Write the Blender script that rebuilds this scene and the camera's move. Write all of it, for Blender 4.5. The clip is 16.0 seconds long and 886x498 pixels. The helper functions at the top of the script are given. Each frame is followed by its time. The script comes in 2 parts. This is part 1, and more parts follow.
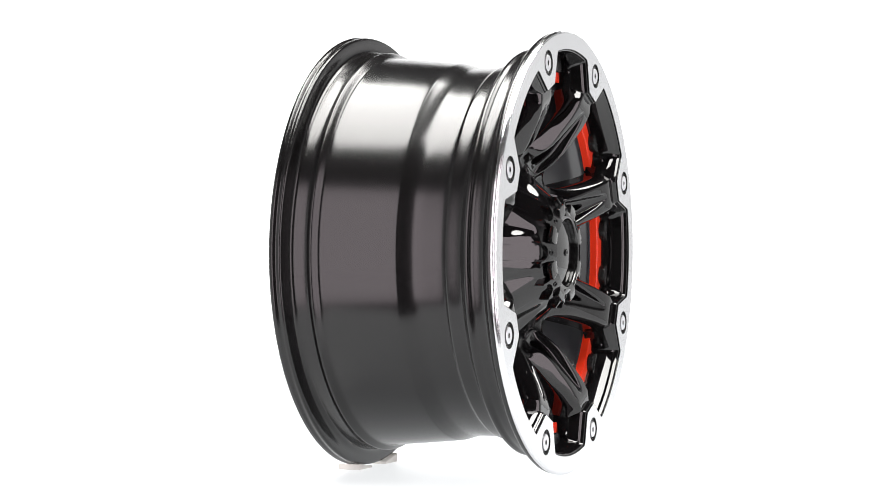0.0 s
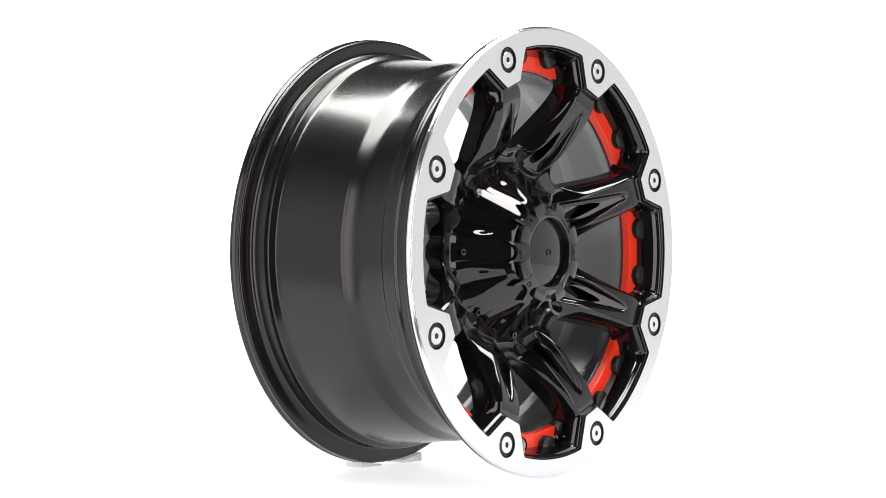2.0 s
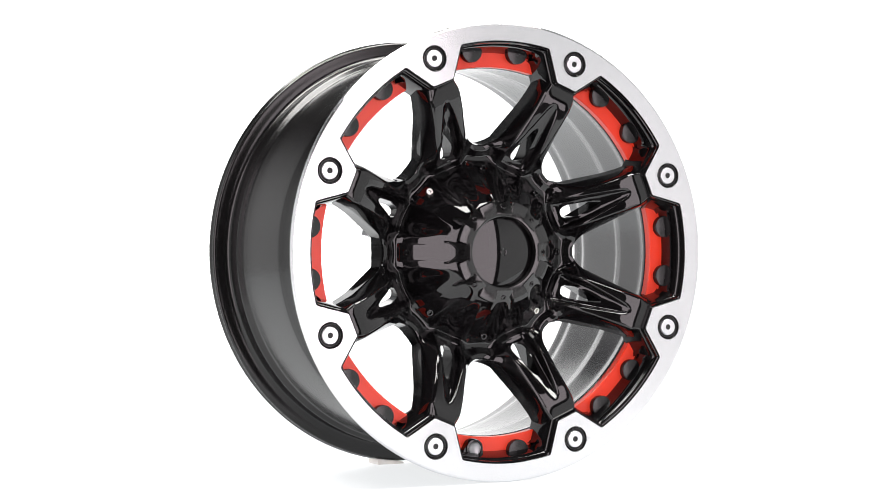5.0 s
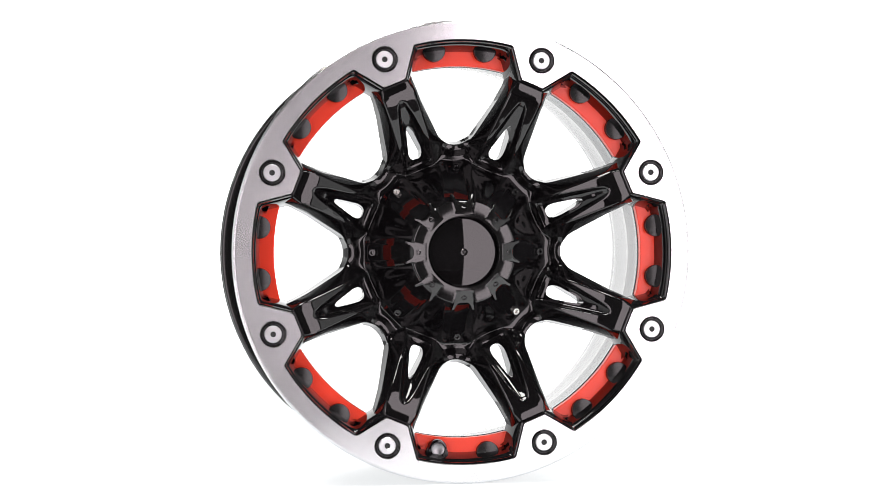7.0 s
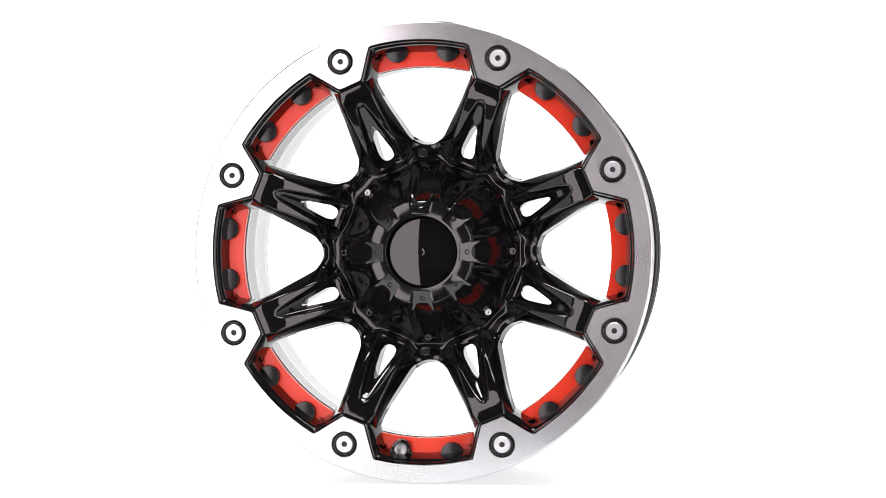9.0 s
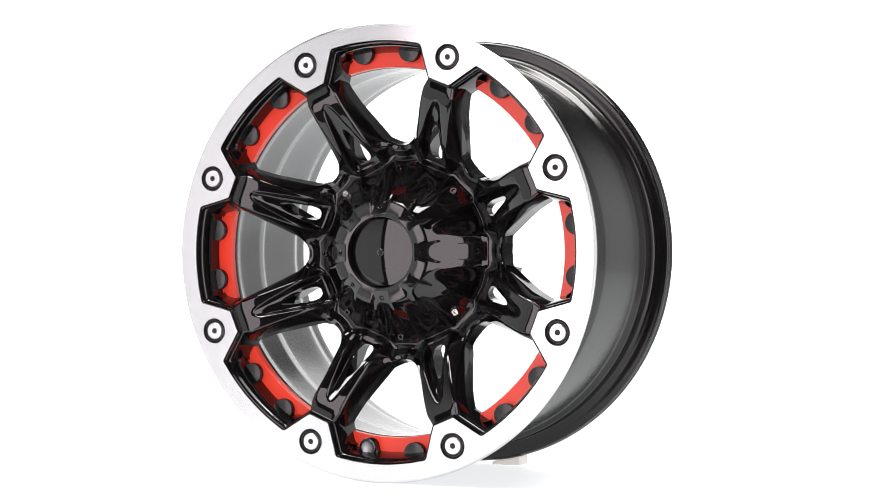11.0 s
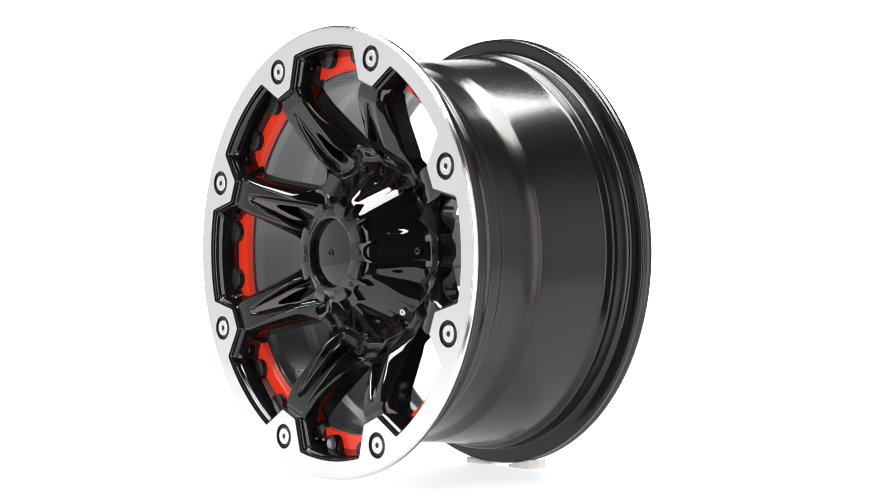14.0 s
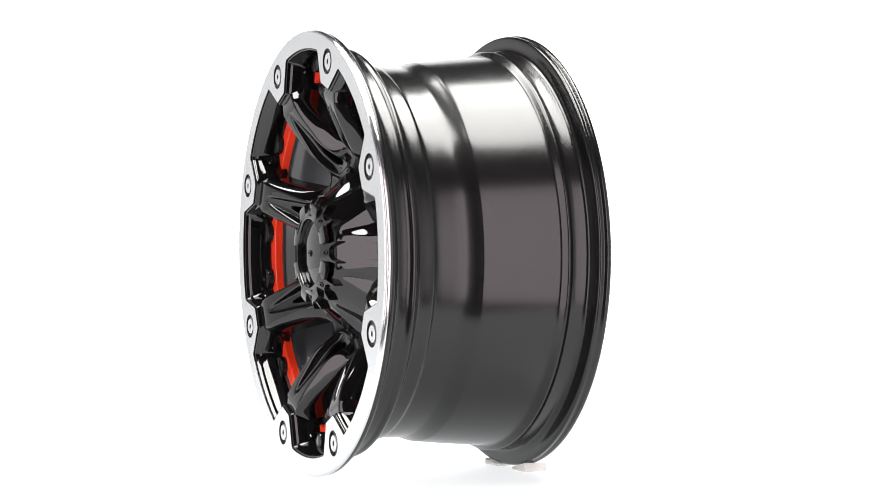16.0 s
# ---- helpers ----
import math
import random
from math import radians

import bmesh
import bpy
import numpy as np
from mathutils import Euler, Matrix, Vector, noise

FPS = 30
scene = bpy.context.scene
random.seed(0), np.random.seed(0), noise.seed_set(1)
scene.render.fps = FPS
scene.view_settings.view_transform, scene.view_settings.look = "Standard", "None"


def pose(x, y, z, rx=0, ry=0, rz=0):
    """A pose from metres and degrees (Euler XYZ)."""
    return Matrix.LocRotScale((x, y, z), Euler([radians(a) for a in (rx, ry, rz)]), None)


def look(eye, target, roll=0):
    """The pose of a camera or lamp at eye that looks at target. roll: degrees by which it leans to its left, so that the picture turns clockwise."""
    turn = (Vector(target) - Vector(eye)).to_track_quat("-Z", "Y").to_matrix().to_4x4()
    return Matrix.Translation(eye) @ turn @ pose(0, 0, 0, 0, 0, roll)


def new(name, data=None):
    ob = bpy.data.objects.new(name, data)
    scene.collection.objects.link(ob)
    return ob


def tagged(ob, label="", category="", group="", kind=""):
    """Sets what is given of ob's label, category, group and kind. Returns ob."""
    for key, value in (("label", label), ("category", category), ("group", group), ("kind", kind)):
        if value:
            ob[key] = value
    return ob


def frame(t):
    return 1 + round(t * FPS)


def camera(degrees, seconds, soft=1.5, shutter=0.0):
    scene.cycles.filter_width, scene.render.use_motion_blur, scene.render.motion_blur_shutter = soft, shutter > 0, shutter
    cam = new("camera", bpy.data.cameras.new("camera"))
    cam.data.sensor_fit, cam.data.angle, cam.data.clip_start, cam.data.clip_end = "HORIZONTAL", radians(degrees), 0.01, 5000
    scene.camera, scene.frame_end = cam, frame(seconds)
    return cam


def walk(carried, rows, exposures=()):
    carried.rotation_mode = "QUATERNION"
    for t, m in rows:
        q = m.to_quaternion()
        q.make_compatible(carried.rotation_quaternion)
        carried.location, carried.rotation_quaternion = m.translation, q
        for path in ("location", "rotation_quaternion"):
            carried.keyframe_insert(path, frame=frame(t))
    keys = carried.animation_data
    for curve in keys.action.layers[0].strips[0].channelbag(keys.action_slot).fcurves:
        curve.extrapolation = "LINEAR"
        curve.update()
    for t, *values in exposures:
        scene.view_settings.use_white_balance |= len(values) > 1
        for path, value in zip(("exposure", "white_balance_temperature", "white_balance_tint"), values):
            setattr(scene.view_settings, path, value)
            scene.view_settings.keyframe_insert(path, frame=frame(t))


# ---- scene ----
# A light-alloy wheel turns on a turntable in a white photo studio. The turntable's axis is the world's z axis.
cam = camera(25.659, 16.0, soft=0.85)
EYE = pose(0, -2.1014, 0.2150) @ pose(0, 0, 0, 0, 0, -0.2083) @ pose(0, 0, 0, 0.6223) @ pose(0, 0, 0, 0, 0.1654) @ pose(0, 0, 0, 90)
walk(cam, [(0.0, EYE), (16.0, EYE)])

# the turn of the table, degrees: at the start, and per second
TURN_START, TURN_RATE = 68.06, -8.447
# the wheel's seat on the table: offset of the face centre from the axis, height, lean and spin
SEAT = pose(0.0057, -0.1521, 0.2330) @ pose(0, 0, 0, 0.7040) @ pose(0, 0, 0, 0, -0.3499)

# ---- studio light ----
world = bpy.data.worlds.new("studio")
world.use_nodes = True
world.node_tree.nodes["Background"].inputs[0].default_value = (0.9, 0.95, 1.0, 1)
world.node_tree.nodes["Background"].inputs[1].default_value = 0.02
scene.world = world


def softbox(name, place, target, width, height, radiance, colour=(1, 1, 1)):
    """An area lamp whose face shines with the given radiance."""
    data = bpy.data.lights.new(name, "AREA")
    data.shape, data.size, data.size_y = "RECTANGLE", width, height
    data.energy, data.color = radiance * math.pi * width * height, colour
    ob = new(name, data)
    ob.matrix_world = look(place, target)
    return ob


for side in (-1, 1):
    softbox("overhead_softbox", (side * 0.50, -0.06, 1.75), (side * 0.50, -0.06, 0), 0.72, 1.35, 17.5, (1.0, 0.985, 0.96))
    softbox("front_softbox", (side * 1.13, -1.79, 0.38), (0, 0, 0.38), 1.06, 2.5, 3.4, (1.0, 0.885, 0.93))
scene.view_settings.exposure = 0.0


# ---- materials ----
def material(name, base, rough, metal=0.0, **more):
    m = bpy.data.materials.new(name)
    m.use_nodes = True
    b = m.node_tree.nodes["Principled BSDF"]
    b.inputs["Base Color"].default_value = (*base, 1)
    b.inputs["Roughness"].default_value = rough
    b.inputs["Metallic"].default_value = metal
    for key, value in more.items():
        b.inputs[key.replace("_", " ")].default_value = value
    return m


def wear(m, scale, low, high, bump=0.0, bump_scale=900.0, stretch=(1, 1, 1)):
    """Uneven roughness at a large scale and fine relief at a small one."""
    nt = m.node_tree
    b = nt.nodes["Principled BSDF"]
    co = nt.nodes.new("ShaderNodeTexCoord")
    n1 = nt.nodes.new("ShaderNodeTexNoise")
    n1.inputs["Scale"].default_value, n1.inputs["Detail"].default_value = scale, 4
    ramp = nt.nodes.new("ShaderNodeMapRange")
    ramp.inputs["To Min"].default_value, ramp.inputs["To Max"].default_value = low, high
    nt.links.new(co.outputs["Object"], n1.inputs["Vector"])
    nt.links.new(n1.outputs["Fac"], ramp.inputs["Value"])
    nt.links.new(ramp.outputs["Result"], b.inputs["Roughness"])
    if bump:
        mp = nt.nodes.new("ShaderNodeMapping")
        mp.inputs["Scale"].default_value = stretch
        n2 = nt.nodes.new("ShaderNodeTexNoise")
        n2.inputs["Scale"].default_value, n2.inputs["Detail"].default_value = bump_scale, 2
        bp = nt.nodes.new("ShaderNodeBump")
        bp.inputs["Strength"].default_value, bp.inputs["Distance"].default_value = bump, 0.0002
        nt.links.new(co.outputs["Object"], mp.inputs["Vector"])
        nt.links.new(mp.outputs["Vector"], n2.inputs["Vector"])
        nt.links.new(n2.outputs["Fac"], bp.inputs["Height"])
        nt.links.new(bp.outputs["Normal"], b.inputs["Normal"])
    return m


GLOSS = wear(material("gloss_black_lacquer", (0.004, 0.0037, 0.004), 0.05, 0.0, IOR=1.56), 30, 0.02, 0.05)
SATIN = wear(material("satin_black_lacquer", (0.004, 0.0038, 0.0039), 0.2, 0.0, IOR=1.49), 18, 0.17, 0.22, 0.05, 700, (1, 4, 1))
CAP = wear(material("satin_black_cap_paint", (0.005, 0.005, 0.005), 0.15, 0.0, IOR=1.64), 40, 0.10, 0.17)
INSIDE = wear(material("satin_black_inside", (0.036, 0.036, 0.040), 0.2, 0.0, IOR=1.78), 18, 0.19, 0.23)
RED = wear(material("red_paint", (0.84, 0.034, 0.007), 0.36), 40, 0.26, 0.36, 0.1, 1200)
RUBBER = wear(material("black_ring_paint", (0.012, 0.012, 0.012), 0.25), 60, 0.2, 0.32)
CHROME = material("bright_steel", (0.66, 0.65, 0.62), 0.26, 1.0)
BOLT = wear(material("bolt_steel", (0.74, 0.74, 0.76), 0.34, 1.0), 60, 0.33, 0.42, 0.05, 1500)
CAST = wear(material("bare_cast_alloy", (0.62, 0.62, 0.65), 0.45, 0.6), 50, 0.42, 0.58, 0.1, 900)
VALVE = wear(material("dull_steel", (0.30, 0.30, 0.31), 0.35, 1.0), 60, 0.3, 0.4, 0.05, 1500)
HOLE = material("dark_socket", (0.01, 0.01, 0.01), 0.5)
WEDGE = wear(material("milky_plastic", (0.82, 0.78, 0.74), 0.35, 0.0, Transmission_Weight=0.35), 60, 0.3, 0.45)
# the table's emission is added to keep the wheel's shadow faint
WHITE = wear(material("glowing_white_acrylic", (0.26, 0.265, 0.27), 0.45, 0.0, Emission_Color=(0.97, 0.99, 1.0, 1), Emission_Strength=0.80), 3, 0.4, 0.5)
WALL = wear(material("grey_wall_paint", (0.1, 0.1, 0.1), 0.8), 2, 0.75, 0.85)
DARK = wear(material("black_curtain", (0.03, 0.03, 0.03), 0.9), 2, 0.85, 0.95)


def machined(name):
    """Lathe-turned bright aluminium: fine concentric cuts round the wheel's axis."""
    m = material(name, (0.745, 0.75, 0.765), 0.2, 1.0)
    nt = m.node_tree
    b = nt.nodes["Principled BSDF"]
    co = nt.nodes.new("ShaderNodeTexCoord")
    sx = nt.nodes.new("ShaderNodeSeparateXYZ")
    cb = nt.nodes.new("ShaderNodeCombineXYZ")
    ln = nt.nodes.new("ShaderNodeVectorMath")
    ln.operation = "LENGTH"
    nz = nt.nodes.new("ShaderNodeTexNoise")
    nz.noise_dimensions = "1D"
    nz.inputs["Scale"].default_value, nz.inputs["Detail"].default_value = 1400, 3
    bp = nt.nodes.new("ShaderNodeBump")
    bp.inputs["Strength"].default_value, bp.inputs["Distance"].default_value = 0.06, 0.0002
    nt.links.new(co.outputs["Object"], sx.inputs[0])
    nt.links.new(sx.outputs["X"], cb.inputs["X"])
    nt.links.new(sx.outputs["Z"], cb.inputs["Z"])
    nt.links.new(cb.outputs[0], ln.inputs[0])
    nt.links.new(ln.outputs["Value"], nz.inputs["W"])
    nt.links.new(nz.outputs["Fac"], bp.inputs["Height"])
    nt.links.new(bp.outputs["Normal"], b.inputs["Normal"])
    tg = nt.nodes.new("ShaderNodeTangent")
    tg.direction_type, tg.axis = "RADIAL", "Y"
    nt.links.new(tg.outputs["Tangent"], b.inputs["Tangent"])
    b.inputs["Anisotropic"].default_value, b.inputs["Anisotropic Rotation"].default_value = 0.78, 0.25
    n1 = nt.nodes.new("ShaderNodeTexNoise")
    n1.inputs["Scale"].default_value = 14
    rg = nt.nodes.new("ShaderNodeMapRange")
    rg.inputs["To Min"].default_value, rg.inputs["To Max"].default_value = 0.22, 0.26
    nt.links.new(co.outputs["Object"], n1.inputs["Vector"])
    nt.links.new(n1.outputs["Fac"], rg.inputs["Value"])
    nt.links.new(rg.outputs["Result"], b.inputs["Roughness"])
    return m


MACHINED = machined("machined_aluminium")


def glowing(name, strength):
    m = bpy.data.materials.new(name)
    m.use_nodes = True
    m.node_tree.nodes.clear()
    out = m.node_tree.nodes.new("ShaderNodeOutputMaterial")
    em = m.node_tree.nodes.new("ShaderNodeEmission")
    em.inputs["Color"].default_value, em.inputs["Strength"].default_value = (1, 1, 1, 1), strength
    m.node_tree.links.new(em.outputs[0], out.inputs[0])
    return m


GLOW, SIDE_GLOW = glowing("lit_backdrop", 2.0), glowing("glowing_side_screen", 1.08)
# the side screens' falloff with height is painted into their emission
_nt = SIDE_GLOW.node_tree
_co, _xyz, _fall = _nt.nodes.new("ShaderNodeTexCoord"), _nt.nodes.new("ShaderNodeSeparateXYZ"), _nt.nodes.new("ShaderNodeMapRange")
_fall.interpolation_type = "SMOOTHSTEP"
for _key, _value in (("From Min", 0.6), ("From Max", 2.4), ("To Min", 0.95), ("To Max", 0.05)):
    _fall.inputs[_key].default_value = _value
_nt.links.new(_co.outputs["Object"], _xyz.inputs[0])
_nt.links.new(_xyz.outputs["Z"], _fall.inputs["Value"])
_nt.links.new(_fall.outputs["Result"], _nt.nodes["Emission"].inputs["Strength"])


# ---- mesh helpers ----
def mesh_of(name, verts, faces, mat, sharp=32):
    me = bpy.data.meshes.new(name)
    me.from_pydata([tuple(v) for v in verts], [], faces)
    bm = bmesh.new()
    bm.from_mesh(me)
    bmesh.ops.remove_doubles(bm, verts=bm.verts, dist=1e-6)
    bmesh.ops.recalc_face_normals(bm, faces=bm.faces)
    bm.to_mesh(me)
    bm.free()
    me.materials.append(mat)
    me.polygons.foreach_set("use_smooth", [True] * len(me.polygons))
    me.set_sharp_from_angle(angle=radians(sharp))
    return me


def part(name, me, parent, m=None, label=""):
    ob = new(name, me)
    ob.parent = parent
    if m is not None:
        ob.matrix_basis = m
    return tagged(ob, label)


def grid(rows, closed_u=False, closed_v=False):
    """Vertices and quads of a sheet given by rows of points."""
    n, k = len(rows), len(rows[0])
    verts = [v for row in rows for v in row]
    faces = []
    for i in range(n if closed_u else n - 1):
        for j in range(k if closed_v else k - 1):
            a, b = i, (i + 1) % n
            c, d = j, (j + 1) % k
            faces.append((a * k + c, a * k + d, b * k + d, b * k + c))
    return verts, faces


def lathe(name, profile, mat, steps=96, closed=False, sharp=32):
    """Turns (depth, radius) points round the y axis."""
    rows = []
    for i in range(steps):
        a = 2 * math.pi * i / steps
        rows.append([(r * math.sin(a), d, r * math.cos(a)) for d, r in profile])
    return mesh_of(name, *grid(rows, True, closed), mat, sharp)


def smooth_profile(points, per=5):
    """Catmull-Rom through the points of a profile."""
    out = []
    P = [points[0], *points, points[-1]]
    for i in range(1, len(P) - 2):
        for s in range(per):
            t = s / per
            q = []
            for k in range(2):
                a, b, c, d = P[i - 1][k], P[i][k], P[i + 1][k], P[i + 2][k]
                q.append(0.5 * (2 * b + (c - a) * t + (2 * a - 5 * b + 4 * c - d) * t * t + (3 * b - a - 3 * c + d) * t ** 3))
            out.append(tuple(q))
    out.append(points[-1])
    return out


def lerp(table, x):
    """Monotone smooth curve through a table of (x, y)."""
    xs, ys = [a for a, _ in table], [c for _, c in table]
    if x <= xs[0]:
        return ys[0]
    if x >= xs[-1]:
        return ys[-1]
    i = max(k for k in range(len(xs) - 1) if xs[k] <= x)
    slope = lambda k: (ys[k + 1] - ys[k]) / (xs[k + 1] - xs[k])
    def tangent(k):
        if k == 0 or k == len(xs) - 1:
            return slope(min(k, len(xs) - 2))
        p, q = slope(k - 1), slope(k)
        return 0.0 if p * q <= 0 else 2 * p * q / (p + q)
    h = xs[i + 1] - xs[i]
    t = (x - xs[i]) / h
    return (ys[i] * (1 + 2 * t) * (1 - t) ** 2 + h * tangent(i) * t * (1 - t) ** 2 + ys[i + 1] * t * t * (3 - 2 * t) + h * tangent(i + 1) * t * t * (t - 1))


def solid(name, outline, d0, d1, mat, chamfer=0.0, sharp=32):
    """A plate: an outline of (x, z) points from depth d0 back to d1, with a chamfered front edge."""
    n = len(outline)
    cx, cz = sum(q[0] for q in outline) / n, sum(q[1] for q in outline) / n
    def inset(q, o):
        l = math.hypot(q[0] - cx, q[1] - cz)
        return (cx + (q[0] - cx) * (1 - o / l), cz + (q[1] - cz) * (1 - o / l))
    rings = []
    if chamfer:
        rings.append([(inset(q, chamfer)[0], d0, inset(q, chamfer)[1]) for q in outline])
        rings.append([(inset(q, chamfer * 0.3)[0], d0 + chamfer * 0.3, inset(q, chamfer * 0.3)[1]) for q in outline])
    rings.append([(q[0], d0 + chamfer, q[1]) for q in outline])
    rings.append([(q[0], d1, q[1]) for q in outline])
    verts, faces = grid(rings, False, True)
    faces.append(tuple(range(n)))
    faces.append(tuple(range(len(verts) - n, len(verts))))
    return mesh_of(name, verts, faces, mat, sharp)


def turn(k, offset=0.0):
    return pose(0, 0, 0, 0, offset + 45 * k, 0)


# ---- studio ----
def plane_box(name, x0, x1, y0, y1, z0, z1, mat, label, category):
    v = [(x, y, z) for x in (x0, x1) for y in (y0, y1) for z in (z0, z1)]
    f = [(0, 1, 3, 2), (4, 6, 7, 5), (0, 4, 5, 1), (2, 3, 7, 6), (0, 2, 6, 4), (1, 5, 7, 3)]
    return tagged(new(name, mesh_of(name, v, f, mat)), label, category, kind="structure")


plane_box("floor", -3.5, 3.5, -4.0, 3.4, -0.95, -0.9, DARK, "dark studio floor below the white table", "floor")
plane_box("ground", -1.9, 1.9, -0.40, 3.0, -0.012, 0.0, WHITE, "white acrylic table under the wheel, with an added glow", "table")


def screen(name, path, mat, label, top=2.1, foot=-0.05):
    """A standing white screen along a line on the table's rim."""
    back = [(x * 1.02, y + 0.03) for x, y in path]
    rows = [[(x, y, foot), (x, y, top), (u, v, top), (u, v, foot)] for (x, y), (u, v) in zip(path, back)]
    return tagged(new(name, mesh_of(name, *grid(rows, False, True), mat)), label, "backdrop", kind="structure")


screen("backdrop", [(-1.5, 3.04), (0, 3.04), (1.5, 3.04)], GLOW, "plain white lit studio backdrop behind the table")
# unseen glowing screens at both sides, added for the wheel's reflections
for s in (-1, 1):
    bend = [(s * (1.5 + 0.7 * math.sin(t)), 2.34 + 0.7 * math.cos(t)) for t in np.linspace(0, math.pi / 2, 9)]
    screen("backdrop", bend + [(s * 2.2, -1.85)], SIDE_GLOW, "unseen white screen beside the table, its glow painted to fade upward", 2.4, -0.9)
plane_box("wall_north", -3.5, 3.5, 3.3, 3.4, -0.95, 3.2, DARK, "dark studio wall behind the screen", "wall")
plane_box("wall_south", -3.5, 3.5, -4.1, -4.0, -0.95, 3.2, WALL, "dark grey studio wall behind the camera", "wall")
plane_box("wall_west", -3.6, -3.5, -4.1, 3.4, -0.95, 3.2, WALL, "dark grey studio side wall", "wall")
plane_box("wall_east", 3.5, 3.6, -4.1, 3.4, -0.95, 3.2, WALL, "dark grey studio side wall", "wall")
plane_box("ceiling", -3.6, 3.6, -4.1, 3.4, 3.2, 3.3, DARK, "black studio ceiling", "ceiling")


# ---- the wheel: x to its right, y from its face to its back, z up ----
wheel = tagged(new("alloy_wheel"), "gloss black eight-spoke alloy wheel with machined silver lip and red accents", "wheel")

# barrel: outside from the rear lip to the front flange, then the inside back again
outer = smooth_profile([(0.2390, 0.2322), (0.2376, 0.2334), (0.2360, 0.2338), (0.2345, 0.2337), (0.2332, 0.2331), (0.2315, 0.2324), (0.2298, 0.2325), (0.2284, 0.2327), (0.2270, 0.2322), (0.2259, 0.2306), (0.2253, 0.2270), (0.2249, 0.2220), (0.2241, 0.2186), (0.2226, 0.2164), (0.2205, 0.2152)], 4)
outer += smooth_profile([(0.2192, 0.2150), (0.2100, 0.2142), (0.2062, 0.2144), (0.2040, 0.2153), (0.2022, 0.2157), (0.2006, 0.2152), (0.1980, 0.2128), (0.1958, 0.2108), (0.1940, 0.2101)], 4)
outer += smooth_profile([(0.1920, 0.2098), (0.1500, 0.2055), (0.1200, 0.2022), (0.1140, 0.2010), (0.1060, 0.1984), (0.0990, 0.1966), (0.0940, 0.1962)], 5)
outer += smooth_profile([(0.0900, 0.1961), (0.0700, 0.1963), (0.0668, 0.1970), (0.0645, 0.1983), (0.0620, 0.1988), (0.0500, 0.1997), (0.0475, 0.2011), (0.0450, 0.2052), (0.0425, 0.2102), (0.0400, 0.2138), (0.0378, 0.2148), (0.0356, 0.2147), (0.0336, 0.2137), (0.0318, 0.2133)], 4)
outer += smooth_profile([(0.0300, 0.2135), (0.0225, 0.2140), (0.0188, 0.2156), (0.0163, 0.2192), (0.0143, 0.2250), (0.0126, 0.2290), (0.0106, 0.2315), (0.0080, 0.2324), (0.0054, 0.2324)], 4)
outer += [(0.0040, 0.2316), (0.0036, 0.2150), (0.0120, 0.2128), (0.0380, 0.2050)]
inner = [(0.0380, 0.2050), (0.0395, 0.2040), (0.0395, 0.1893), (0.0405, 0.1888)]
inner += smooth_profile([(0.0430, 0.1888), (0.0520, 0.1910), (0.0600, 0.1918), (0.0900, 0.1921), (0.0970, 0.1926), (0.1090, 0.1950), (0.1150, 0.1962), (0.1500, 0.1990), (0.1880, 0.2018), (0.1980, 0.2040), (0.2050, 0.2060), (0.2180, 0.2070), (0.2260, 0.2085), (0.2310, 0.2130), (0.2345, 0.2200), (0.2370, 0.2270), (0.2390, 0.2305), (0.2390, 0.2322)], 3)
part("barrel", lathe("barrel", outer, SATIN, 200), wheel, None, "satin black lacquered rim barrel")
part("inner_barrel", lathe("inner_barrel", inner, INSIDE, 160), wheel, None, "dull black inside of the rim barrel")

# outline of the silver lip in the eighth round a spoke: polar radius by angle, pushed in by o
TAB_Z, TAB_X, CORNER_Z, CORNER_X, ARC = 0.1826, 0.0118, 0.2093, 0.0318, 0.2133


def outline(deg, o):
    """Inner radius of the lip at an angle from the spoke's middle, set in by o."""
    a = abs(radians(deg))
    ux, uz = math.sin(a), math.cos(a)
    dx, dz = CORNER_X - TAB_X, CORNER_Z - TAB_Z
    l = math.hypot(dx, dz)
    nx, nz = dz / l, -dx / l
    flat = (TAB_Z - (o if o < 0.003 else 0.003 + (o - 0.003) * 0.35)) / uz
    c = nx * TAB_X + nz * TAB_Z + o
    den = nx * ux + nz * uz
    line = c / den if den < -0.05 else 0.5
    arc = ARC - o
    # soft maximum of the tab's end and side, soft minimum with the arc: rounded corners
    k = 0.0018
    h = max(k - abs(flat - line), 0) / k
    r = max(flat, line) + h * h * k * 0.25
    k = 0.0026
    h = max(k - abs(r - arc), 0) / k
    return min(r, arc) - h * h * k * 0.25


ANGLES = sorted(set([round(-22.5 + 0.9 * i, 3) for i in range(51)] + [s * v for s in (-1, 1) for v in (3.2, 3.5, 3.7, 3.9, 4.2, 7.6, 7.9, 8.1, 8.3, 8.5, 8.7, 8.9, 9.2, 9.5)]))


def sector(columns):
    rows = []
    for deg in ANGLES:
        a = radians(deg)
        row = []
        for kind, value, d in columns:
            r = value if kind == "r" else outline(deg, value)
            row.append((r * math.sin(a), d, r * math.cos(a)))
        rows.append(row)
    return rows


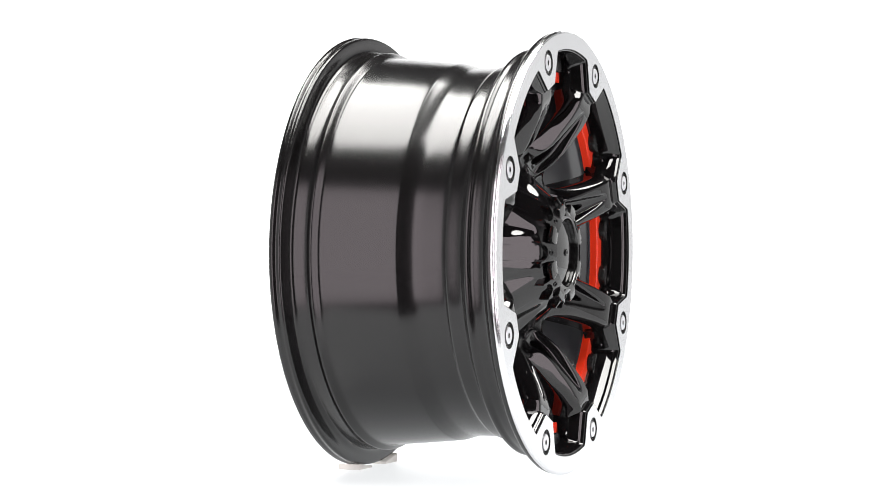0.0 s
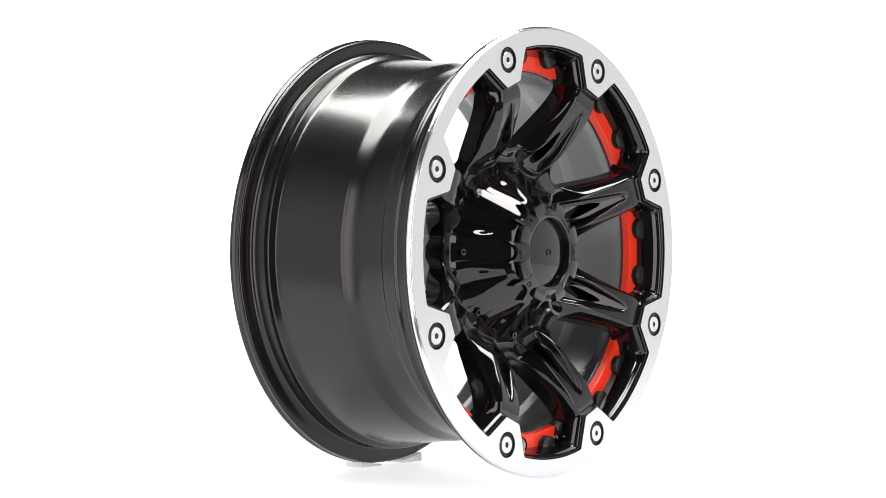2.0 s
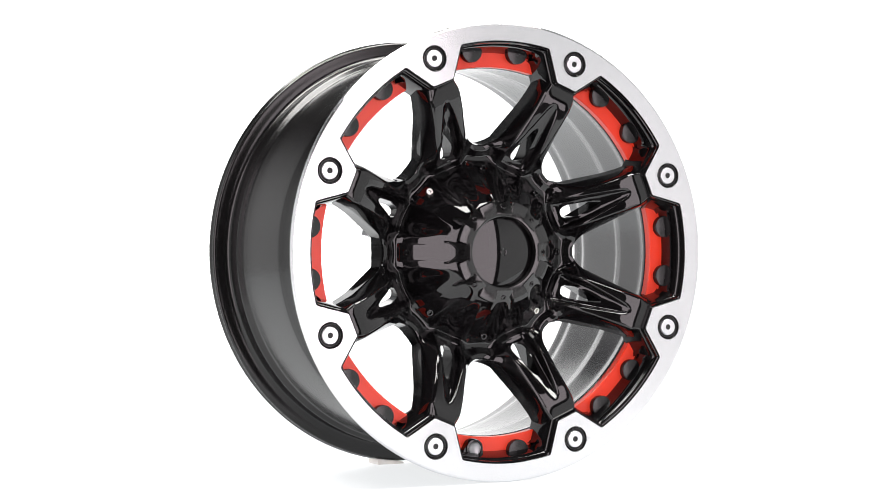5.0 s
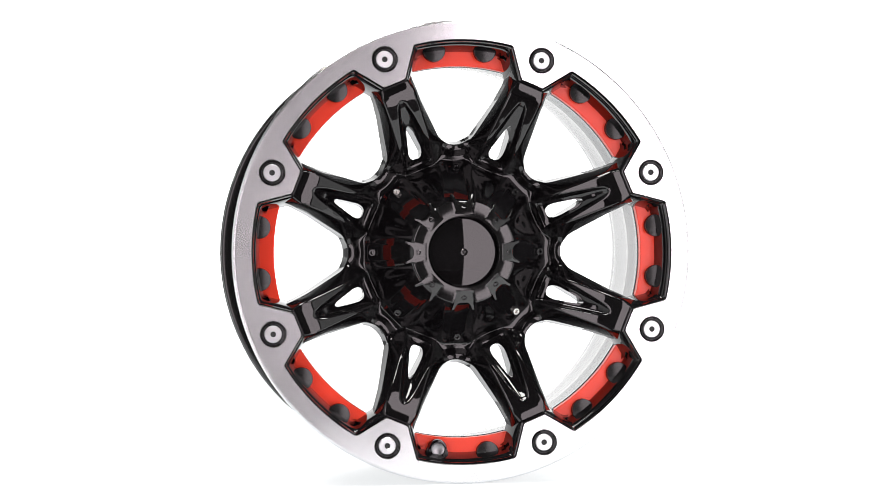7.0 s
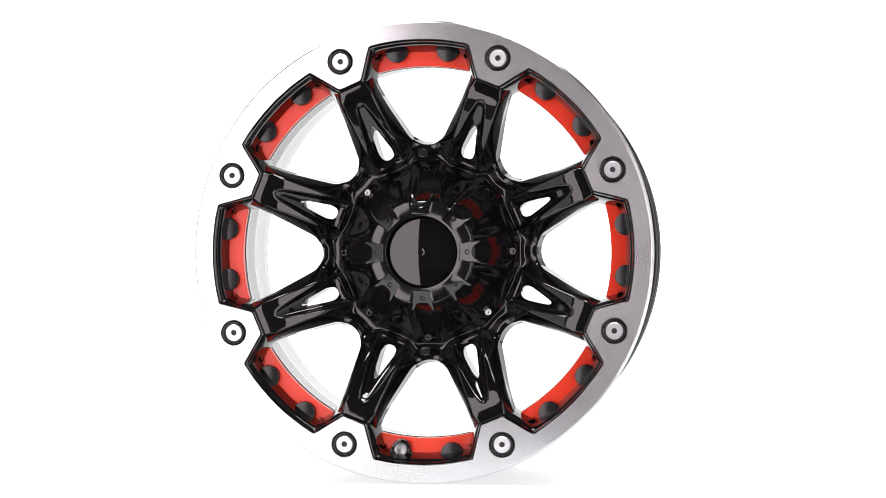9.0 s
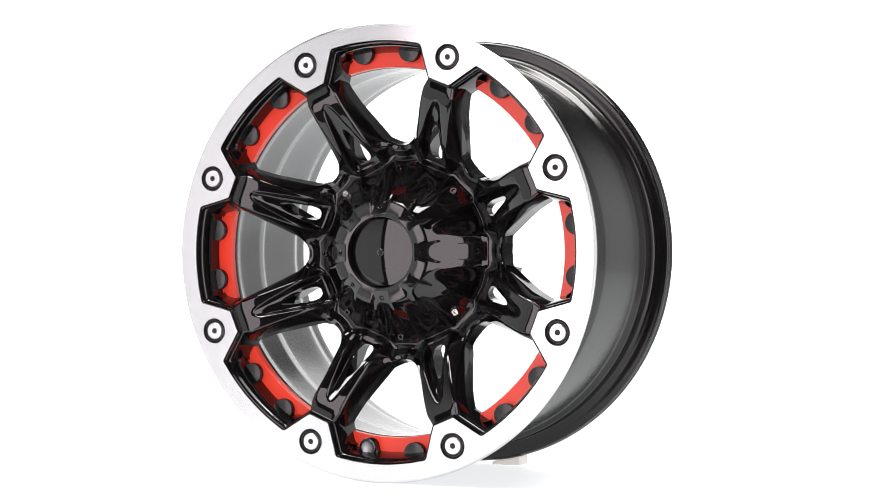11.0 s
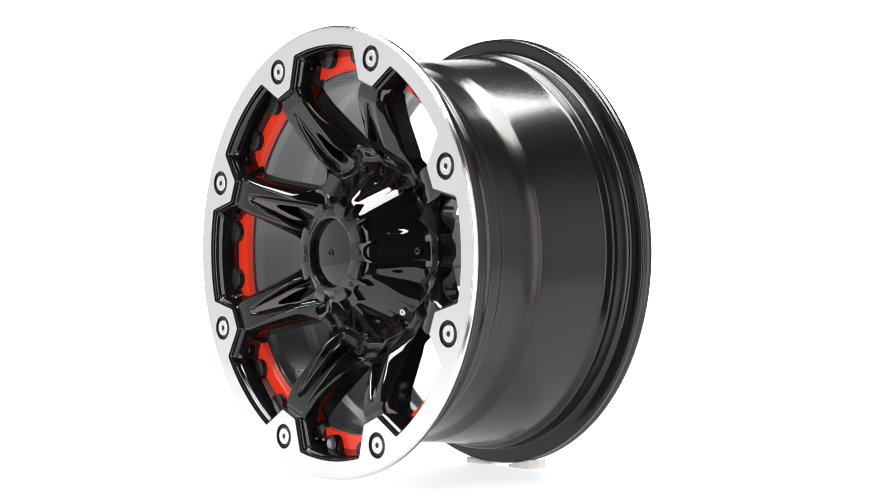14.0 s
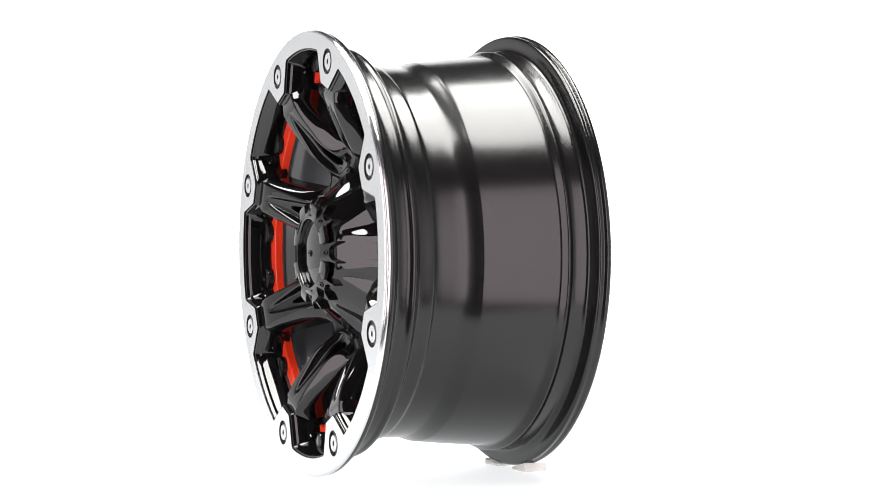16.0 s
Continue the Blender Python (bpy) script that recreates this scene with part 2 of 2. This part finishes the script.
# machined lip, one ring with its bolt holes
def lip_ring():
    cu = bpy.data.curves.new("lip_ring", "CURVE")
    cu.dimensions, cu.fill_mode = "2D", "BOTH"
    cu.extrude, cu.bevel_depth, cu.bevel_resolution, cu.offset = 0.0005, 0.0006, 2, -0.0006
    loops = [[(0.2308 * math.sin(t), 0.2308 * math.cos(t)) for t in np.linspace(0, 2 * math.pi, 257)[:-1]]]
    edge = []
    for k in range(8):
        for deg in ANGLES[:-1]:
            r, a = outline(deg, 0), radians(deg + 22.5 + 45 * k)
            edge.append((r * math.sin(a), r * math.cos(a)))
    loops.append(edge)
    for k in range(8):
        a = radians(22.5 + 45 * k)
        loops.append([(0.2087 * math.sin(a) + 0.0126 * math.sin(t), 0.2087 * math.cos(a) + 0.0126 * math.cos(t)) for t in np.linspace(0, 2 * math.pi, 49)[:-1]])
    for loop in loops:
        sp = cu.splines.new("POLY")
        sp.points.add(len(loop) - 1)
        for q, (x, z) in zip(sp.points, loop):
            q.co = (x, z, 0, 1)
        sp.use_cyclic_u = True
    ob = bpy.data.objects.new("lip_ring", cu)
    me = ob.to_mesh()
    verts = [(v.co.x, 0.0011 + v.co.z, v.co.y) for v in me.vertices]
    faces = [tuple(q.vertices) for q in me.polygons]
    ob.to_mesh_clear()
    bpy.data.objects.remove(ob)
    bpy.data.curves.remove(cu)
    me = mesh_of("lip_ring", verts, faces, MACHINED, 25)
    me.polygons.foreach_set("use_smooth", [False] * len(me.polygons))
    # black paint on the small chamfers of the windows and bolt holes
    me.materials.append(GLOSS)
    for q in me.polygons:
        if abs(q.normal.y) < 0.97 and math.hypot(q.center.x, q.center.z) < 0.2295:
            q.material_index = 1
    return me


part("lip_ring", lip_ring(), wheel, None, "machined bright silver aluminium outer lip")

edge = [(0.0024, 0.2298), (0.0004, 0.2303), (0.0006, 0.2314), (0.0012, 0.2319), (0.0016, 0.2320), (0.0021, 0.2324), (0.0030, 0.2329), (0.0042, 0.2330), (0.0052, 0.2328), (0.0056, 0.2320)]
part("lip_edge", lathe("lip_edge", edge, MACHINED, 256), wheel, None, "rounded bright silver edge of the lip")

# black surround of the window pockets, an eighth each
v, f = grid(sector([("o", -0.0010, 0.0022), ("o", 0.0006, 0.0016), ("o", 0.0014, 0.0020), ("o", 0.0019, 0.0036), ("o", 0.0023, 0.0056), ("o", 0.0032, 0.0064), ("o", 0.0040, 0.0076), ("o", 0.0056, 0.0150), ("o", 0.0104, 0.0352), ("o", 0.0102, 0.0366), ("o", 0.0094, 0.0372), ("r", 0.2030, 0.0374)]))
surround = mesh_of("window_surround", v, f, GLOSS, 40)
for k in range(8):
    part("window_surround", surround, wheel, turn(k, 22.5))

# ---- spoke, along +z ----
TOP = [(0.080, 0.0760), (0.090, 0.0680), (0.094, 0.0635), (0.098, 0.0580), (0.102, 0.0524), (0.107, 0.0454), (0.113, 0.0382), (0.120, 0.0318), (0.137, 0.0216), (0.150, 0.0141), (0.158, 0.0104), (0.165, 0.0078), (0.170, 0.0066), (0.176, 0.0061), (0.184, 0.0060), (0.198, 0.0060)]
TOP_W = [(0.080, 0.0190), (0.100, 0.0185), (0.120, 0.0172), (0.150, 0.0168), (0.170, 0.0168), (0.178, 0.0152), (0.198, 0.0100)]
DEEP_W = [(0.080, 0.030), (0.096, 0.0450), (0.1000, 0.0440), (0.1025, 0.0428), (0.1057, 0.0400), (0.1102, 0.0358), (0.114, 0.0331), (0.1172, 0.0315), (0.122, 0.0305), (0.135, 0.0283), (0.151, 0.0257), (0.160, 0.0244), (0.168, 0.0238), (0.178, 0.0232), (0.186, 0.0238), (0.190, 0.0254), (0.193, 0.0285), (0.196, 0.0340), (0.198, 0.0410)]
DEEP_D = [(0.080, 0.0720), (0.108, 0.0715), (0.120, 0.0675), (0.135, 0.0590), (0.150, 0.0500), (0.165, 0.0415), (0.178, 0.0362), (0.188, 0.0345), (0.198, 0.0345)]
REC_W = [(0.080, 0.0140), (0.100, 0.0136), (0.120, 0.0110), (0.140, 0.0072), (0.154, 0.0044), (0.160, 0.0030), (0.1635, 0.0016), (0.198, 0.0010)]
REC_D = [(0.080, 0.0010), (0.0950, 0.0016), (0.100, 0.0058), (0.105, 0.0104), (0.110, 0.0120), (0.125, 0.0110), (0.150, 0.0066), (0.158, 0.0036), (0.162, 0.0010), (0.1650, 0.0), (0.198, 0.0)]
HOLE_W = [(0.104, 0.0020), (0.1052, 0.0046), (0.108, 0.0064), (0.112, 0.0070), (0.120, 0.0058), (0.130, 0.0038), (0.135, 0.0026), (0.137, 0.0018), (0.1385, 0.0008)]


def spoke_section(s):
    """Half of the spoke's cross-section at s: (offset, depth) points from the recess's middle to the rear edge."""
    t, w, wd, dd = lerp(TOP, s), lerp(TOP_W, s), lerp(DEEP_W, s), lerp(DEEP_D, s)
    rw, rd = lerp(REC_W, s), lerp(REC_D, s)
    hw = min(lerp(HOLE_W, s), rw * 0.75)
    mid = w + (wd - w) * 0.22
    half = [(hw, t + rd), (hw + (rw - hw) * 0.5, t + rd * 0.98), (rw * 0.95, t + rd * 0.84), (rw + 0.0008, t + rd * 0.30), (rw + 0.0024, t + rd * 0.03), (rw + 0.0036, t), (w - 0.0022, t), (w - 0.0008, t + 0.0004), (w + 0.0008, t + 0.0020),
            (mid + 0.0016, t + 0.0070), (mid + (wd - mid) * 0.70, t + 0.0070 + (dd - t - 0.0070) * 0.30), (mid + (wd - mid) * 0.77, t + 0.0070 + (dd - t - 0.0070) * 0.44), (wd, dd)]
    half[6] = (max(half[6][0], half[5][0] + 0.0002), t)
    return smooth_profile(half, 2) + [(max(hw - 0.0011, 0.0003), dd + 0.0001)]


SPOKE_START = 0.098


def spoke_mesh():
    st = sorted(set([round(SPOKE_START + 0.002 * i, 4) for i in range(51)] + [0.1045, 0.1052, 0.1064, 0.107, 0.135, 0.137, 0.1385, 0.159, 0.161, 0.163, 0.1635, 0.165, 0.167, 0.169, 0.171, 0.173]))
    rows = []
    for s in st:
        half = spoke_section(s)
        left = [(-x, d) for x, d in half[::-1]]
        rows.append([(x, d, s) for x, d in left + half])
    k = len(rows[0])
    verts, faces = grid(rows, False, True)
    h = k // 2
    # the teardrop opening through the recess floor
    i0, i1 = st.index(0.104), st.index(0.1385)
    keep = []
    for q in faces:
        i, j = q[0] // k, q[0] % k
        if i0 <= i < i1 and j in (h - 1, k - 1):
            continue
        keep.append(q)
    for i in range(i0, i1):
        for a, b in ((h, k - 1), (h - 1, 0)):
            keep.append((i * k + a, (i + 1) * k + a, (i + 1) * k + b, i * k + b))
    for i in (i0, i1):
        keep.append((i * k + h - 1, i * k + h, i * k + k - 1, i * k))
    keep.append(tuple(range(k)))
    keep.append(tuple(range(len(verts) - k, len(verts))))
    return mesh_of("spoke", verts, keep, GLOSS, 50)


spoke = spoke_mesh()
for k in range(8):
    part("spoke", spoke, wheel, turn(k, 22.5))

# ---- hub: fluted cone with a channel between each two spokes ----
CONE = [(0.030, 0.0125), (0.046, 0.0128), (0.050, 0.0148), (0.056, 0.0207), (0.064, 0.0295), (0.074, 0.0406), (0.084, 0.0518), (0.0915, 0.0602), (0.095, 0.0632), (0.0985, 0.0632), (0.102, 0.0610), (0.106, 0.0585), (0.110, 0.0583), (0.1147, 0.0620)]


def ease(t):
    t = max(0.0, min(1.0, t))
    return t * t * (3 - 2 * t)


def meet(a, b, k):
    """The nearer of two depths, with a fillet of size k between them."""
    h = max(k - abs(a - b), 0.0) / k
    return min(a, b) - h * h * k * 0.25


# the rounded foot of each window, as a swelling of the hub's rim by the angle from the window's middle
FOOT = [(0, 0.0), (2, 0.0004), (4, 0.0018), (6, 0.0045), (7, 0.0060), (8, 0.0068), (9, 0.0060), (10.5, 0.0020), (12, -0.0040), (15, -0.0100), (23, -0.0105)]


def hub_mesh():
    n = 112
    radii = [0.030, 0.044, 0.046, 0.048] + [round(0.050 + 0.0009 * i, 5) for i in range(66)] + [0.1097]
    cone = [lerp(CONE, r) for r in radii]
    sections = {}

    def spoke_depth(x, s):
        key = round(s, 4)
        if key not in sections:
            sec = spoke_section(key)[:-1]
            sections[key] = ([q[0] for q in sec], [q[1] for q in sec])
        xs, ds = sections[key]
        return 0.2 if x > xs[-1] else float(np.interp(x, xs, ds))

    def column(off):
        a, swell = radians(off), lerp(FOOT, off)
        row = []
        for r, d in zip(radii, cone):
            r += swell * max(0.0, (r - 0.090) / 0.0197)
            p, b = r * math.sin(a), radians(22.5) - a
            q, s = r * math.sin(b), r * math.cos(b)
            # a scooped flute towards each spoke, with a round end near the cap
            wide = 0.0058 + 0.0112 * ease((r - 0.0560) / 0.030)
            if q < wide:
                d += 0.0066 * (1 - (q / wide) ** 2) ** 1.4 * ease((r - 0.0545) / 0.020)
            # a flat bar down the rib in the window's line, sunk near the cap and proud at its foot
            half = 0.0072 + 0.0026 * (r - 0.058) / 0.034
            flat = ease((half - p) / 0.0010) * ease((r - 0.053) / 0.002) * ease((0.0935 - r) / 0.0010)
            d += (0.0229 + (r - 0.058) * 1.09 - d) * flat
            if s > 0.080:
                d = meet(d, spoke_depth(q, s) + 0.00015 * ease((s - SPOKE_START) / 0.0006), 0.0060)
            row.append((r, d))
        rim = 0.1097 + swell
        end = row[-1][1]
        back = 0.0780 - 0.0105 * ease((off - 2) / 6)
        row += [(rim + e, d) for e, d in ((0.0010, end + 0.0012), (0.0016, end + 0.0040), (0.0020, end + 0.0056), (0.0052, back), (-0.006, back + 0.0003), (-0.030, 0.0900), (-0.034, 0.1050), (-0.080, 0.1050))]
        return row

    half = [column(45 * i / n) for i in range(n // 2 + 1)]
    rows = []
    for i in range(8 * n):
        j = i % n
        a = 2 * math.pi * i / (8 * n)
        rows.append([(r * math.sin(a), d, r * math.cos(a)) for r, d in half[min(j, n - j)]])
    return mesh_of("hub", *grid(rows, True, False), GLOSS, 48)


hub = part("hub", hub_mesh(), wheel)

# ribs on the back of the hub, beside two opposite windows
pad_outline = []
for r, deg in ((0.080, 18), (0.1173, 18), (0.1173, 14), (0.1168, 8.8), (0.1030, 8.2), (0.1028, 4), (0.1027, 0), (0.1027, -4), (0.1028, -8), (0.1028, -12), (0.1030, -15.4), (0.1168, -16.0), (0.1173, -18), (0.080, -18), (0.078, -12), (0.078, 0), (0.078, 12)):
    pad_outline.append((r * math.sin(radians(deg)), r * math.cos(radians(deg))))
rib_mesh = solid("back_rib", pad_outline, 0.0665, 0.101, CAST)
for k in (2, 6):
    part("back_rib", rib_mesh, hub, turn(k), "bare grey cast pad on the back of the hub")

# a small screw at the foot of each bar; two of them bright
screw_dark = lathe("screw", [(0.0, 0.0), (0.0, 0.0016), (-0.0022, 0.0017), (-0.0026, 0.0022), (-0.0026, 0.0032), (-0.0018, 0.0038), (0.006, 0.0040)], GLOSS, 20)
screw_bright = lathe("screw", [(0.0, 0.0), (0.0, 0.0014), (-0.0024, 0.0016), (-0.0028, 0.0021), (-0.0028, 0.0032), (-0.0020, 0.0037), (0.006, 0.0038)], CHROME, 20)
for k in range(8):
    bright = k in (3, 7)
    part("screw", screw_bright if bright else screw_dark, wheel, turn(k) @ pose(0, 0.0524, 0.0868, -20), "small bright steel screw" if bright else "small black screw")

# ---- centre cap ----
dome = [(0.0068 + (0.0343 * i / 14) ** 2 / 0.294, 0.0343 * i / 14) for i in range(15)]
cap = part("centre_cap", lathe("centre_cap", dome + [(0.0114, 0.0349), (0.0122, 0.0353), (0.0150, 0.0356)], GLOSS, 96), wheel, None, "gloss black domed centre cap")
part("cap_button", lathe("cap_button", [(0.0066, 0.0), (0.0066, 0.0017), (0.0054, 0.0021), (0.0053, 0.0032), (0.0058, 0.0037), (0.0080, 0.0039)], GLOSS, 28), cap)


def cap_ring_mesh():
    rows = []
    n = 36
    for i in range(8 * n):
        deg = 360 * i / (8 * n)
        off = abs((deg + 22.5) % 45 - 22.5)
        a = radians(deg)
        tooth = max(0.0, min(1.0, (off - 11.0) / 1.6))
        ro = 0.0425 + 0.0102 * tooth
        row = [(r * math.sin(a), d, r * math.cos(a)) for r, d in ((0.0354, 0.0140), (0.0358, 0.0062), (0.0363, 0.0049), (0.0376, 0.0044), (ro - 0.0012, 0.0046), (ro - 0.0003, 0.0051), (ro, 0.0061), (ro, 0.0092 + 0.004 * (1 - tooth)), (ro - 0.0070 * tooth, 0.0112 + 0.002 * (1 - tooth)), (ro - 0.0085 * tooth, 0.0240))]
        rows.append(row)
    return mesh_of("cap_ring", *grid(rows, True, False), CAP, 34)


part("cap_ring", cap_ring_mesh(), wheel, None, "gloss black notched ring round the cap")


def lug_mesh():
    """A clip of the cap: a square pad with a hollowed outer end and two horns."""
    out = [(-0.0090, 0.0385), (0.0090, 0.0385), (0.0098, 0.0450), (0.0100, 0.0520), (0.0116, 0.0580), (0.0102, 0.0588)]
    out += [(0.0088 * math.cos(t), 0.0575 - 0.0078 * math.sin(t)) for t in np.linspace(0.2, math.pi - 0.2, 11)]
    out += [(-0.0102, 0.0588), (-0.0116, 0.0580), (-0.0100, 0.0520), (-0.0098, 0.0450)]
    me = solid("cap_lug", out, 0.0030, 0.0190, CAP, 0.0006)
    for v in me.vertices:
        v.co.y += (v.co.z - 0.0385) * 0.54
    return me


lug = lug_mesh()
stud = lathe("stud", [(0.0002, 0.0), (0.0002, 0.0013), (-0.0010, 0.0015), (-0.0011, 0.0023), (-0.0005, 0.0028), (0.003, 0.0029)], GLOSS, 20)
for k in range(8):
    pad = part("cap_lug", lug, wheel, turn(k))
    part("stud", stud, pad, pose(0, 0.0072, 0.0462, -28))

# ---- bolts of the lip ----
washer = lathe("washer", [(0.0004, 0.01255), (0.0022, 0.0123), (0.0026, 0.0116), (0.0018, 0.0110), (0.0017, 0.0104), (0.0026, 0.0098), (0.0030, 0.0088), (0.0030, 0.0060)], RUBBER, 40)
head = lathe("bolt_head", [(0.0020, 0.0), (0.0020, 0.0026), (0.0004, 0.0029), (0.0, 0.0033), (0.0, 0.0079), (0.0005, 0.0084), (0.0030, 0.0086)], BOLT, 40, sharp=20)
socket = lathe("socket", [(0.0012, 0.0), (0.0010, 0.0020), (0.0004, 0.0028), (0.0010, 0.0030)], HOLE, 24)
for k in range(8):
    b = part("washer", washer, wheel, turn(k, 22.5) @ pose(0, 0, 0.2087), "black ring round a lip bolt")
    part("bolt_head", head, b, None, "bright silver bolt head")
    part("socket", socket, b)

# ---- red accents at the back of each window, with two black bosses before each ----
def arc_plate(name, r0, r1, half, d0, d1, mat):
    rows = []
    for i in range(25):
        a = radians(-half + 2 * half * i / 24)
        rows.append([(r * math.sin(a), d, r * math.cos(a)) for r, d in ((r0, d1), (r0, d0 + 0.0008), (r0 + 0.0006, d0), (r1, d0), (r1, d1))])
    verts, faces = grid(rows)
    k = 5
    faces += [tuple(range(k)), tuple(range(len(verts) - k, len(verts)))]
    return mesh_of(name, verts, faces, mat)


red = arc_plate("red_insert", 0.1894, 0.2060, 15.6, 0.0306, 0.0392, RED)
boss = solid("boss", [(0.0115 * math.sin(t), min(0.0115 * math.cos(t), 0.0016)) for t in np.linspace(0, 2 * math.pi, 33)[:-1]], 0.0238, 0.0385, RUBBER, 0.0007)
for k in range(8):
    r = part("red_insert", red, wheel, turn(k), "bright red painted accent")
    for s in (-1, 1):
        part("boss", boss, r, pose(0, 0, 0, 0, 7.3 * s, 0) @ pose(0, 0, 0.2062), "black round boss")
# valve in the lowest window
valve = part("valve", lathe("valve", [(0.0012, 0.0), (0.0010, 0.0052), (0.0004, 0.0061), (0.0002, 0.0066), (0.0008, 0.0071), (0.0024, 0.0072)], VALVE, 32), wheel, pose(0, 0, 0, 0, 187.3, 0) @ pose(0, 0.0215, 0.2010), "dull steel end of the tyre valve hole")
part("valve_collar", lathe("valve_collar", [(0.0006, 0.0070), (-0.0004, 0.0076), (0.0, 0.0090), (0.0016, 0.0096), (0.016, 0.0098)], GLOSS, 32), valve)

# ---- wedges under the rear rim ----
def wedge_mesh(inner_x, outer_x, low, high):
    v = []
    for y in (-0.012, 0.014):
        v += [(inner_x, y, 0), (outer_x, y, 0), (outer_x, y, high), (inner_x + (outer_x - inner_x) * 0.55, y, low + (high - low) * 0.5), (inner_x, y, low)]
    f = [(0, 1, 2, 3, 4), (9, 8, 7, 6, 5)] + [(i, (i + 1) % 5, (i + 1) % 5 + 5, i + 5) for i in range(5)]
    me = mesh_of("wedge", v, f, WEDGE)
    bm = bmesh.new()
    bm.from_mesh(me)
    bmesh.ops.bevel(bm, geom=bm.edges[:], offset=0.0006, segments=2, affect="EDGES")
    bm.to_mesh(me)
    bm.free()
    return me


wedges = []
for x0, x1 in ((-0.010, -0.042), (0.028, 0.060)):
    ob = new("wedge", wedge_mesh(x0, x1, 0.0022 if x0 < 0 else 0.0034, 0.0064 if x0 < 0 else 0.0098))
    wedges.append(tagged(ob, "small milky plastic wedge under the rear rim", "wedge", "wedges under the wheel"))


def motions():
    """The turntable's steady turn carries the wheel and its wedges."""
    times = [0.5 * i for i in range(33)]
    table = {t: pose(0, 0, 0, 0, 0, TURN_START + TURN_RATE * t) for t in times}
    walk(wheel, [(t, table[t] @ SEAT) for t in times])
    for ob in wedges:
        walk(ob, [(t, table[t] @ pose(0.0057, -0.1521 + 0.238, 0)) for t in times])


motions()
